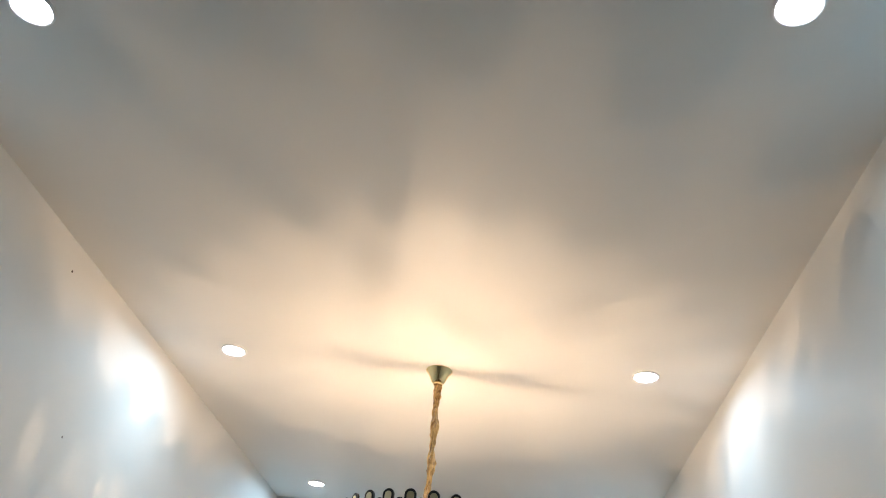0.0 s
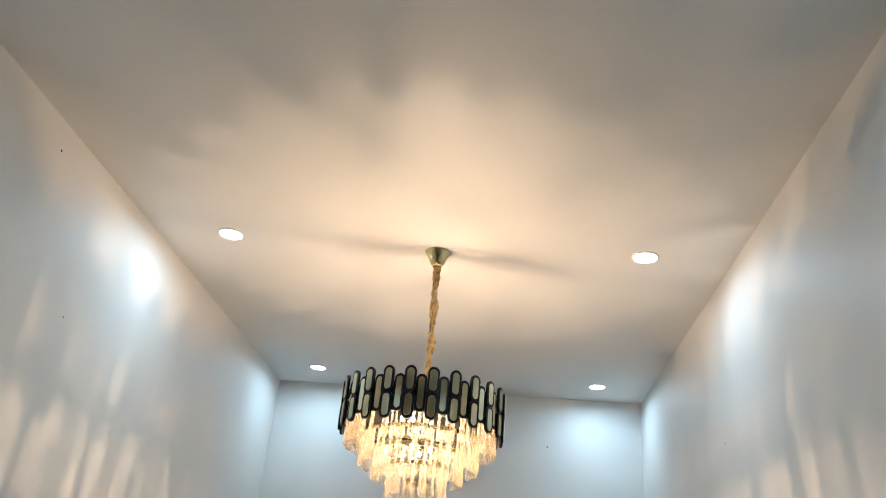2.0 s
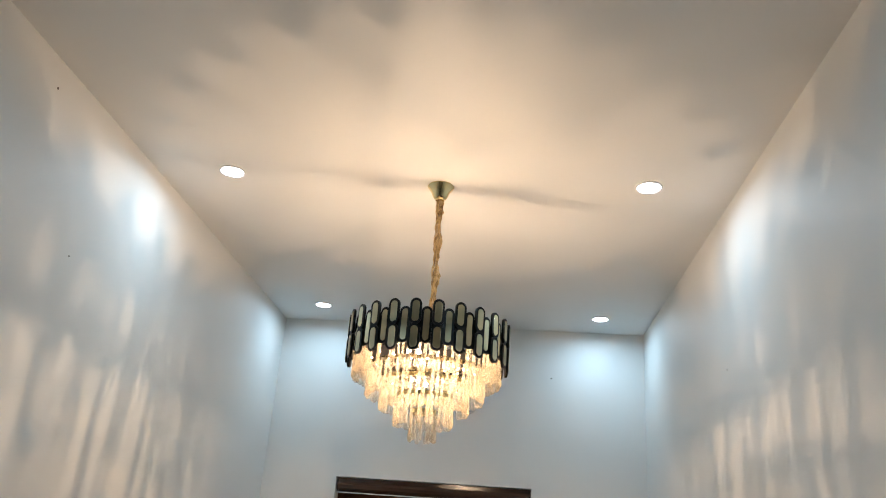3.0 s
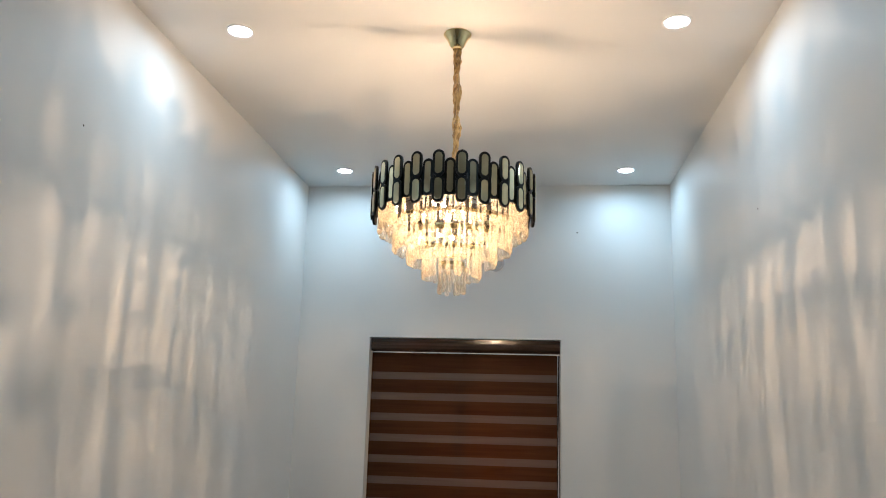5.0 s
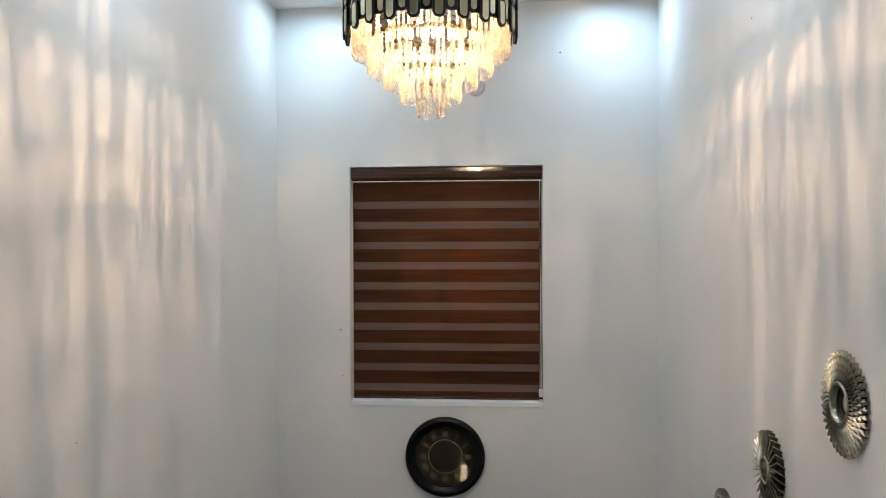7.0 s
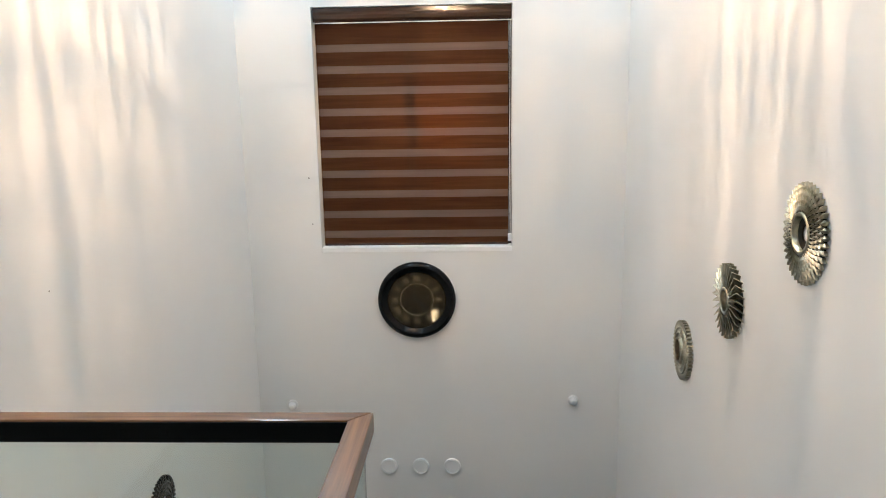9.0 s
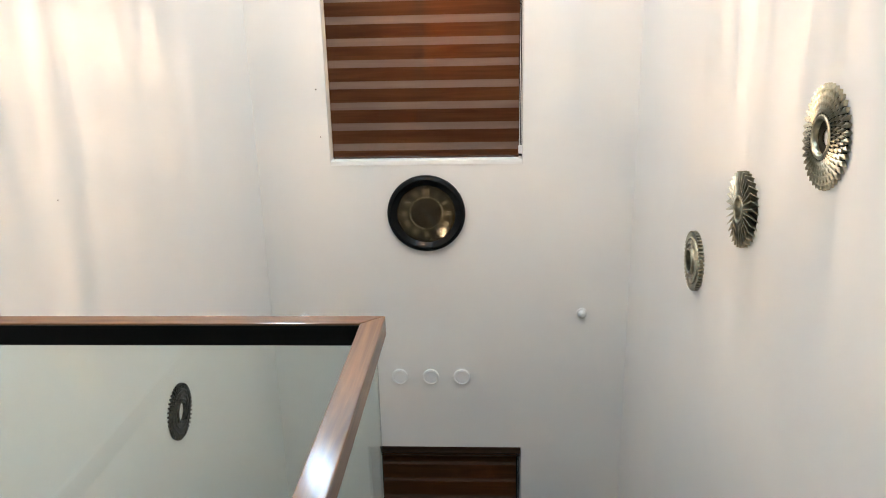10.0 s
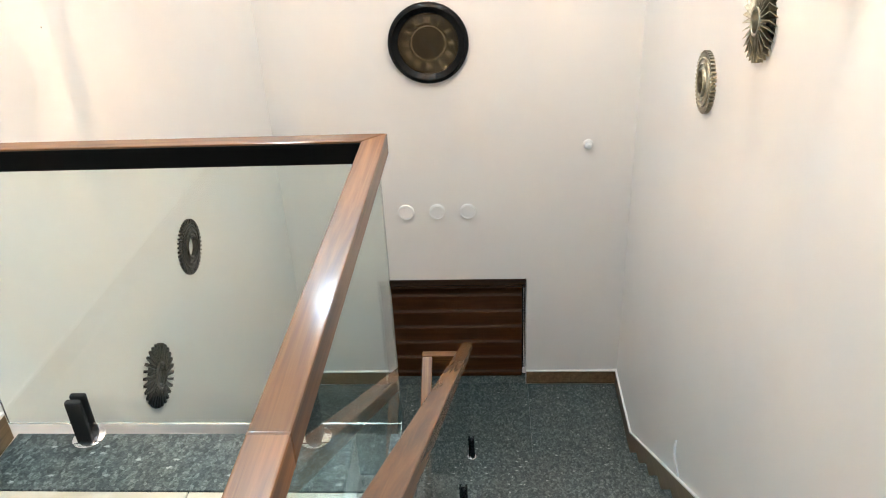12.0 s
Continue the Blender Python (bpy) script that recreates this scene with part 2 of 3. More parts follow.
def tube(points, radius, sides=8, closed=False):
    bm, rings = bmesh.new(), []
    pts = [Vector(p) for p in points]
    for k, p in enumerate(pts):
        d = (pts[min(k + 1, len(pts) - 1)] - pts[max(k - 1, 0)]).normalized()
        q = d.to_track_quat("Z", "Y")
        rings.append([bm.verts.new(p + q @ Vector((radius * math.cos(2 * math.pi * j / sides), radius * math.sin(2 * math.pi * j / sides), 0))) for j in range(sides)])
    for a, b in zip(rings, rings[1:]):
        for j in range(sides):
            bm.faces.new((a[j], a[(j + 1) % sides], b[(j + 1) % sides], b[j]))
    bm.faces.new(rings[0][::-1])
    bm.faces.new(rings[-1])
    return bm


# ---- setting ----
W1 = (-0.6, 0.6, 0.677, 2.167)      # upper window opening: x, x, z, z
W2 = (-0.476, 0.607, ZL, -1.323)     # lower window opening
WT = 0.18                           # wall thickness
bm = bmesh.new()
for x0, x1, z0, z1 in ((XL - WT, XR + WT, W1[3], ZC), (XL - WT, W1[0], W1[2], W1[3]), (W1[1], XR + WT, W1[2], W1[3]), (XL - WT, XR + WT, W2[3], W1[2]),
                       (XL - WT, W2[0], W2[2], W2[3]), (W2[1], XR + WT, W2[2], W2[3]), (XL - WT, XR + WT, ZG, W2[2])):
    add_box(bm, x0, x1, YF, YF + WT, z0, z1)
bmesh.ops.remove_doubles(bm, verts=bm.verts, dist=0.0005)
tagged(part("wall_far", bm, WALL), "white painted plaster wall with two window openings", "wall", kind="structure")
tagged(part("wall_left", box(XL - WT, XL, YB, YF, ZG, ZC), WALL), "white painted plaster stairwell wall", "wall", kind="structure")
tagged(part("wall_right", box(XR, XR + WT, YB, YF, ZG, ZC), WALL), "white painted plaster stairwell wall", "wall", kind="structure")
tagged(part("wall_back", box(XL - WT, XR + WT, YB - WT, YB, ZG, ZC), WALL), "plain white painted wall of the lobby", "wall", kind="structure")
tagged(part("ceiling", box(XL - WT, XR + WT, YB - WT, YF + WT, ZC, ZC + 0.15), CEILING), "smooth off-white painted ceiling", "ceiling", kind="structure")
tagged(part("floor_lower", box(XL - WT, XR + WT, YB - WT, YF + WT, ZG - 0.12, ZG), TILE), "beige tiled floor of the lower storey", "floor", kind="structure")

upper = tagged(part("floor_upper", prism([(XL, YB), (XR, YB), (XR, TOP_Y + 0.004), (EDGE_X, TOP_Y + 0.004), (EDGE_X, EDGE_Y - 0.004), (XL, EDGE_Y - 0.004)], "z", -0.16, -0.022), CEILING),
               "upper floor slab with beige tiles and granite edge", "floor", kind="structure")
landing = tagged(part("landing", box(XL, XR, NOSE_Y, YF, ZL - 0.16, ZL - 0.024), CEILING), "half landing slab paved in blue-grey granite", "landing", kind="structure")


# ---- recessed downlights ----
def downlight():
    d = thing("downlight", "round recessed LED downlight glowing cool white in the ceiling", "ceiling light", group="ceiling downlights")
    part("trim", lathe([(0.0445, 0.0), (0.0445, -0.004), (0.048, -0.0065), (0.053, -0.003), (0.053, 0.0)], 40), WHITE, d, "thin white trim ring", True)
    part("diffuser", lathe([(0.0, -0.0035), (0.03, -0.0038), (0.044, -0.003)], 40), GLOW, d, "glowing white diffuser", True)
    return d


first = downlight()
first.location = (*DOWNLIGHTS[0], ZC)
for x, y in DOWNLIGHTS[1:]:
    copy_thing(first, pose(x, y, ZC))


# ---- lamp of the lower hall, mirrored in the clock's glass ----
hall = thing("wall_lamp", "rectangular warm white wall lamp in the lower hall", "wall lamp", (-0.407, YB, -2.36))
part("backplate", box(-0.065, 0.065, 0.0005, 0.02, -0.16, 0.14, 0.004), WHITE, hall)
part("diffuser", box(-0.055, 0.055, 0.0205, 0.045, -0.15, 0.125, 0.006), HALL_GLOW, hall, "glowing opal diffuser")


# ---- chandelier ----
RING_Z = 2.4875                       # middle height of the mirror ring
RING_R = 0.306


def capsule(width, height, depth, y0=0.0, sides=8):
    r, h, pts = width / 2, height / 2 - width / 2, []
    for k in range(sides + 1):
        a = math.pi * k / sides
        pts.append((r * math.cos(a), h + r * math.sin(a)))
    for k in range(sides + 1):
        a = math.pi + math.pi * k / sides
        pts.append((r * math.cos(a), -h + r * math.sin(a)))
    return prism(pts, "y", y0, y0 + depth)


def crystal_mesh(length, width):
    """A hanging cut drop with eight spiralling flutes and a thick rounded foot; its top is at z = 0."""
    bm, rings, n = bmesh.new(), [], 8
    for k, (r, f) in enumerate(((0.34, 0.0), (0.72, 0.06), (0.66, 0.28), (0.74, 0.48), (0.78, 0.66), (0.98, 0.82), (1.0, 0.90), (0.78, 0.96), (0.4, 0.992))):
        turn = 0.28 * k
        rings.append([bm.verts.new(((1.0 if j % 2 else 0.84) * r * width / 2 * math.cos(2 * math.pi * j / n + turn),
                                    0.8 * (1.0 if j % 2 else 0.84) * r * width / 2 * math.sin(2 * math.pi * j / n + turn), -f * length)) for j in range(n)])
    for a, b in zip(rings, rings[1:]):
        for j in range(n):
            bm.faces.new((a[j], a[(j + 1) % n], b[(j + 1) % n], b[j]))
    bm.faces.new(rings[0])
    bm.faces.new(rings[-1][::-1])
    return mesh_of("crystal", bm, CRYSTAL)


def chandelier():
    c = thing("chandelier", "lit round chandelier with black-framed mirror panels above tiers of crystal drops", "chandelier", (CX, CY, 0))
    part("canopy", lathe([(0.0, ZC), (0.053, ZC), (0.055, ZC - 0.004), (0.052, ZC - 0.009), (0.044, ZC - 0.018), (0.036, ZC - 0.034), (0.029, ZC - 0.05), (0.024, ZC - 0.056),
                          (0.018, ZC - 0.058), (0.018, ZC - 0.066), (0.0, ZC - 0.068)], 40), GOLD, c, "polished gold bell canopy", True)
    # crinkled sleeve over the chain
    bm, rings = bmesh.new(), []
    for k in range(71):
        f = k / 70
        z = ZC - 0.062 + f * (2.55 - ZC + 0.062)
        r = 0.0125 + 0.0065 * noise.noise((f * 21, 3.1, 0.0)) + 0.003 * math.sin(f * 24)
        ox, oy = 0.008 * f + 0.005 * noise.noise((f * 9, 0.5, 7.0)), 0.004 * noise.noise((f * 9, 4.5, 2.0))
        ring = []
        for j in range(12):
            a = 2 * math.pi * j / 12
            q = r * (1 + 0.26 * math.sin(3 * a + f * 22) + 0.30 * noise.noise((math.cos(a) * 2, math.sin(a) * 2, f * 26)))
            ring.append(bm.verts.new((ox + q * math.cos(a), oy + q * math.sin(a), z)))
        rings.append(ring)
    for a, b in zip(rings, rings[1:]):
        for j in range(12):
            bm.faces.new((a[j], a[(j + 1) % 12], b[(j + 1) % 12], b[j]))
    part("chain_sleeve", bm, SLEEVE, c, "crinkled golden fabric chain cover", True)
    # carrying frame
    frame_part = part("frame", lathe([(0.285, RING_Z - 0.062), (0.292, RING_Z - 0.062), (0.292, RING_Z + 0.04), (0.285, RING_Z + 0.04), (0.285, RING_Z - 0.062)], 64), BLACK_FRAME, c, "black steel ring frame")
    part("hub", lathe([(0.0, RING_Z + 0.075), (0.006, RING_Z + 0.072), (0.008, RING_Z + 0.05), (0.008, RING_Z + 0.03), (0.0, RING_Z + 0.03)], 24), GOLD, frame_part, "gold hub", True)
    for k in range(8):
        bm = box(0.008, 0.287, -0.0015, 0.0015, RING_Z + 0.03, RING_Z + 0.034)
        part("arm", bm, BLACK_FRAME, frame_part, at=pose(0, 0, 0, 0, 0, 45 * k + 11))
    # mirror panels: tall single ones set back between pairs that stand proud
    long_frame, long_mirror = mesh_of("mirror_panel", capsule(0.038, 0.132, 0.007), BLACK_FRAME), mesh_of("mirror", rounded(capsule(0.024, 0.114, 0.003, -0.002), 0.0012, 1), SMOKE_MIRROR)
    short_frame, short_mirror = mesh_of("mirror_panel", capsule(0.041, 0.094, 0.008), BLACK_FRAME), mesh_of("mirror", rounded(capsule(0.026, 0.077, 0.003, -0.002), 0.0012, 1), SMOKE_MIRROR)
    for k in range(48):
        turn = 360 * k / 48 + 10.7
        lean = 3.2 * noise.noise((k * 1.7, 0.0, 3.0))
        if k % 2:
            spots = ((long_frame, long_mirror, RING_R - 0.009, 0.0),)
        else:
            spots = ((short_frame, short_mirror, RING_R, 0.0455), (short_frame, short_mirror, RING_R, -0.0455))
        for f, mir, r, dz in spots:
            m = pose(0, 0, RING_Z + dz, 0, 0, turn) @ pose(0, -r, 0, lean, 0, lean * 1.5)
            p = part("mirror_panel", f, None, c, at=m)
            part("mirror", mir, None, p)
    # tiers of crystal drops
    tiers = [(0.272, 2.453, 0.112, 66), (0.238, 2.448, 0.105, 36), (0.213, 2.393, 0.114, 54), (0.160, 2.343, 0.110, 42), (0.103, 2.290, 0.108, 27), (0.046, 2.236, 0.106, 12)]
    meshes = [crystal_mesh(1.0, 0.022 / 0.11), crystal_mesh(1.0, 0.018 / 0.11)]
    for r, top, length, count in tiers:
        part("tier_ring", lathe([(r - 0.003, top - 0.004), (r + 0.003, top - 0.004), (r + 0.003, top + 0.010), (r - 0.003, top + 0.010), (r - 0.003, top - 0.004)], 48), GOLD, c, "thin gold tier ring")
        for k in range(count):
            a = 360 * k / count + 360 / count * 1.0 * noise.noise((k * 0.9, r * 40, 0))
            s2 = length * (1 + 0.06 * noise.noise((k * 1.3, r * 30, 5)))
            part("crystal", meshes[k % 2], None, c, at=pose(0, 0, top, 0, 0, a) @ pose(r, 0, 0, 2 * noise.noise((k, r, 1)), 3 * noise.noise((k, r, 9)), 40 * noise.noise((k * 3.3, r, 2))) @ Matrix.Diagonal((s2, s2, s2, 1)))
    # bulbs
    bulb = mesh_of("bulb", lathe([(0.0, 0.007), (0.004, 0.0055), (0.006, 0.001), (0.006, -0.003), (0.004, -0.009), (0.0, -0.010)], 12), BULB, True)
    socket = mesh_of("socket", lathe([(0.0, -0.028), (0.004, -0.027), (0.005, -0.0095), (0.0, -0.0095)], 12), GOLD, True)
    spots = [(0.0, 0, 2.342), (0.034, 4, 2.450), (0.034, 184, 2.466)]
    for r, a, z in spots:
        lit = part("bulb", bulb, None, c, at=pose(r * math.cos(radians(a)), r * math.sin(radians(a)), z))
        part("socket", socket, None, lit, "gold lamp socket")
    return c


chandelier()


# ---- windows and zebra blinds ----
def window(name, w, y):
    x0, x1, z0, z1 = w
    o = thing(name, "dark night window behind a striped blind", "window", ((x0 + x1) / 2, y, z0), kind="structure")
    bm, dx, h = bmesh.new(), (x1 - x0) / 2, z1 - z0
    for a in ((-dx, dx, -0.02, 0.02, 0, 0.05), (-dx, dx, -0.02, 0.02, h - 0.05, h), (-dx, -dx + 0.05, -0.02, 0.02, 0.05, h - 0.05), (dx - 0.05, dx, -0.02, 0.02, 0.05, h - 0.05), (-0.02, 0.02, -0.02, 0.02, 0.05, h - 0.05)):
        add_box(bm, *a)
    part("window_frame", bm, DARK_METAL, o)
    for s2 in (-1, 1):
        a, b = sorted((s2 * 0.021, s2 * (dx - 0.051)))
        part("pane", box(a, b, -0.004, 0.004, 0.051, h - 0.051), NIGHT_GLASS, o, "dark glass pane").visible_shadow = False
    return o


def zebra_blind(name, w, y, label, offset, gap_right, bottom=True, pitch=0.1302, sheer=0.046, sheer_mat=None, strip_mat=None):
    x0, x1, z0, z1 = w
    o = thing(name, label, "window blind", ((x0 + x1) / 2, y, z0))
    h, xl, xr = z1 - z0, -(x1 - x0) / 2 + 0.008, (x1 - x0) / 2 - gap_right
    # rounded cassette
    cas = [(-0.052, h - 0.004), (-0.052, h - 0.03), (-0.058, h - 0.045), (-0.056, h - 0.066), (-0.045, h - 0.080), (-0.02, h - 0.086), (0.02, h - 0.086), (0.02, h - 0.004)]
    part("cassette", prism(cas, "x", -(x1 - x0) / 2 + 0.004, (x1 - x0) / 2 - 0.004), CASSETTE, o, "glossy dark brown cassette")
    part("cassette_strip", box(-(x1 - x0) / 2 + 0.003, (x1 - x0) / 2 - 0.003, -0.05, -0.044, h - 0.093, h - 0.087), strip_mat or CAP, o, "thin pale trim strip")
    z_end = 0.042 if bottom else 0.012
    sheer_top = offset - z0 + sheer / 2
    marks = []
    while sheer_top > z_end:
        marks.append((sheer_top, max(sheer_top - sheer, z_end)))
        sheer_top -= pitch
    last = h - 0.094
    for a, b in marks:
        if last - a > 0.002:
            part("band", box(xl, xr, -0.012, -0.010, a, last), BAND, o)
        part("sheer_band", box(xl, xr, -0.0105, -0.0095, b, a), sheer_mat or SHEER, o, "pale sheer band")
        last = b
    if last - z_end > 0.002:
        part("band", box(xl, xr, -0.012, -0.010, z_end, last), BAND, o)
    if bottom:
        part("bottom_rail", box(xl, xr, -0.018, -0.004, 0.03, 0.043, 0.003), CASSETTE, o, "slim bottom rail")
    # bead chain
    xc = (x1 - x0) / 2 - 0.012
    for dx in (-0.006, 0.004):
        part("chain", tube([(xc + dx, -0.03, h - 0.09), (xc + dx + 0.003, -0.032, h * 0.5), (xc + dx, -0.03, 0.10)], 0.0018, 6), WHITE, o, "white bead chain")
    part("chain_weight", box(xc - 0.013, xc + 0.010, -0.04, -0.022, 0.055, 0.105, 0.004), WHITE, o, "white plastic chain weight")
    return o


window("window_1", W1, YF + 0.13)
window("window_2", W2, YF + 0.13)
zebra_blind("zebra_blind", W1, YF + 0.085, "closed brown wood-look zebra blind with pale stripes in the upper window", 1.931, 0.022, pitch=0.1278)
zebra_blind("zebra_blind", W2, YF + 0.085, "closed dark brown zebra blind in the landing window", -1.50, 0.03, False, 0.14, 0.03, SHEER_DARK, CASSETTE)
tagged(part("window_sill", box(W1[0] + 0.002, W1[1] - 0.002, YF - 0.003, YF + 0.105, W1[2] + 0.0005, W1[2] + 0.031, 0.003), WHITE), "white painted window sill", "sill", kind="structure")


part("granite_slab", box(W2[0] + 0.001, W2[1] - 0.001, YF - 0.015, YF + 0.11, ZL - 0.02, ZL + 0.003), GRANITE, landing)


# ---- wall clock ----
def wall_clock():
    c = thing("wall_clock", "round wall clock with black rim and bronze Roman-numeral dial", "clock", Matrix.Translation((-0.005, YF, 0.369)) @ pose(0, 0, 0, 90, 0, 0))
    part("rim", lathe([(0.19, 0.012), (0.185, 0.030), (0.196, 0.036), (0.205, 0.044), (0.222, 0.050), (0.236, 0.046), (0.246, 0.034), (0.248, 0.016), (0.24, 0.0), (0.19, 0.0), (0.19, 0.012)], 72), CLOCK_RIM, c, "deep glossy black rim", True)
    dial = material("clock_dial", (0.10, 0.07, 0.04), 0.75, 0.0, Specular_IOR_Level=0.04)
    v = coords(dial)
    colour(dial, ramp(dial, noise_tex(dial, v, 14, 6, 0.65), [(0.3, (0.012, 0.009, 0.005)), (0.7, (0.045, 0.032, 0.017))]))
    face = part("dial", lathe([(0.0, 0.012), (0.19, 0.012), (0.19, 0.008), (0.0, 0.008)], 64), dial, c, "mottled bronze dial")
    brass = material("clock_numerals", (0.29, 0.22, 0.125), 0.5, 0.0)
    part("chapter_ring", lathe([(0.1025, 0.012), (0.103, 0.0145), (0.1055, 0.0145), (0.106, 0.012)], 64), brass, face, "raised bronze ring", True)
    for k, word in enumerate(("XII", "I", "II", "III", "IV", "V", "VI", "VII", "VIII", "IX", "X", "XI")):
        t = bpy.data.curves.new("numeral", "FONT")
        t.body, t.size, t.align_x, t.align_y, t.extrude = word, 0.052, "CENTER", "CENTER", 0.001
        t.materials.append(brass)
        a = 90 - 30 * k
        o = new("numeral", t)
        o.parent = face
        o.matrix_basis = Matrix.Translation((0.137 * math.cos(radians(a)), 0.137 * math.sin(radians(a)), 0.0135)) @ pose(0, 0, 0, 0, 0, a - 90) @ Matrix.Diagonal((0.72, 1, 1, 1))
    ink = material("clock_hands", (0.006, 0.005, 0.004), 0.5)
    for name, hours, length, width, z in (("hour_hand", 132, 0.085, 0.011, 0.017), ("minute_hand", 147, 0.135, 0.007, 0.0195)):
        bm = prism([(-width / 2, -0.045), (width / 2, -0.045), (width * 0.65, length * 0.6), (0, length), (-width * 0.65, length * 0.6)], "z", 0, 0.0015)
        part(name, bm, ink, c, at=pose(0, 0, z, 0, 0, -hours))
    g = part("glass", lathe([(0.0, 0.028), (0.188, 0.028), (0.188, 0.026), (0.0, 0.026)], 64), CLOCK_GLASS, c, "clear cover glass")
    g.visible_shadow = False
    return c


wall_clock()


# ---- gear-shaped wall ornaments ----
def ring_of(count, maker):
    bm = bmesh.new()
    for k in range(count):
        maker(bm, Matrix.Rotation(2 * math.pi * k / count, 4, "Z"))
    return bm


def bar(bm, m, r0, r1, w0, w1, z0, z1, slant=0.0, drop=0.0):
    """A tapered tooth from radius r0 to r1."""
    v = []
    for r, w, dz in ((r0, w0, 0.0), (r1, w1, -drop)):
        for s2, z in ((-1, z0), (1, z0), (1, z1 + dz), (-1, z1 + dz)):
            v.append(bm.verts.new(m @ Vector((r, s2 * w / 2 + slant * (r - r0), z))))
    for f in ((0, 1, 2, 3), (7, 6, 5, 4), (0, 4, 5, 1), (1, 5, 6, 2), (2, 6, 7, 3), (3, 7, 4, 0)):
        bm.faces.new([v[k] for k in f])


def petal(r0, r1, z0, z1, w, foot=None):
    """A pointed scale with a raised ridge, lying from radius r0 to r1."""
    bm, rm = bmesh.new(), r0 + 0.62 * (r1 - r0)
    zm = (z0 + z1) / 2
    a, b2, c2, d, e = [bm.verts.new(p) for p in ((r0, 0, z0), (rm, -w / 2, zm - 0.006), (r1, 0, z1), (rm, w / 2, zm - 0.006), (rm, 0.0, zm + 0.004))]
    low = [bm.verts.new(p) for p in ((rm, -w / 2, zm - 0.016), (r1, 0, max(z1 - 0.012, 0.001)), (rm, w / 2, zm - 0.016))]
    if foot is not None:
        for q in low:
            q.co.z = foot
    for f in ((a, b2, e), (b2, c2, e), (c2, d, e), (d, a, e), (b2, low[0], low[1], c2), (c2, low[1], low[2], d), (a, low[0], b2), (a, d, low[2]), (a, low[2], low[1], low[0])):
        bm.faces.new(f)
    return bm


def scaled_gear(name_label, at, metal):
    g = thing("gear_ornament", name_label, "wall decor", at, group="gear wall ornaments")
    part("body", lathe([(0.055, 0.0), (0.055, 0.036), (0.065, 0.036), (0.09, 0.03), (0.118, 0.022), (0.126, 0.016), (0.122, 0.0), (0.055, 0.0)], 64), SHADED_BRONZE, g, "bronze backing with the shade of the gaps in its colour", True)
    part("hub", lathe([(0.048, 0.0), (0.048, 0.038), (0.051, 0.043), (0.057, 0.044), (0.061, 0.039), (0.062, 0.0), (0.048, 0.0)], 48), metal, g, "smooth hub ring", True)
    part("recess", lathe([(0.022, 0.004), (0.022, 0.012), (0.0475, 0.012), (0.0475, 0.004), (0.022, 0.004)], 40), SHADED_BRONZE, g, "dark recessed ring")
    for turn, r0, r1, z0, z1, w, foot in ((0, 0.060, 0.086, 0.041, 0.038, 0.0083, None), (4.5, 0.073, 0.105, 0.039, 0.034, 0.011, None), (0, 0.090, 0.124, 0.035, 0.029, 0.0137, None), (4.5, 0.108, 0.144, 0.030, 0.023, 0.0165, 0.004)):
        me = mesh_of("scale", petal(r0, r1, z0, z1, w, foot), metal)
        for k in range(40):
            part("scale", me, None, g, at=pose(0, 0, 0, 0, 0, 9 * k + turn))
    return g


def vane(r0, r1, z0, z1, lean, thick):
    """A pitched turbine blade from radius r0 to r1, leaning over by the angle lean (degrees) as it rises from z0 to z1."""
    bm, v = bmesh.new(), []
    for r in (r0, r1):
        for z, a in ((z0, 0.0), (z1, radians(lean))):
            for s2 in (-1, 1):
                v.append(bm.verts.new((r * math.cos(a) - s2 * thick / 2 * math.sin(a), r * math.sin(a) + s2 * thick / 2 * math.cos(a), z)))
    for f in ((0, 1, 3, 2), (4, 6, 7, 5), (0, 4, 5, 1), (2, 3, 7, 6), (0, 2, 6, 4), (1, 5, 7, 3)):
        bm.faces.new([v[k] for k in f])
    return bm


def bladed_gear(name_label, at, metal, count=30):
    g = thing("gear_ornament", name_label, "wall decor", at, group="gear wall ornaments")
    part("body", lathe([(0.040, 0.0), (0.040, 0.016), (0.06, 0.012), (0.085, 0.008), (0.110, 0.006), (0.113, 0.0), (0.040, 0.0)], 56), SHADED_BRONZE, g, "bronze backing with the shade of the gaps in its colour", True)
    part("hub", lathe([(0.038, 0.0), (0.038, 0.040), (0.041, 0.044), (0.047, 0.043), (0.050, 0.037), (0.051, 0.0), (0.038, 0.0)], 40), metal, g, "polished hub ring", True)
    me = mesh_of("blade", vane(0.048, 0.136, 0.004, 0.040, 360 / count * 0.7, 0.003), metal)
    for k in range(count):
        part("blade", me, None, g, at=pose(0, 0, 0, 0, 0, 360 / count * k))
    return g


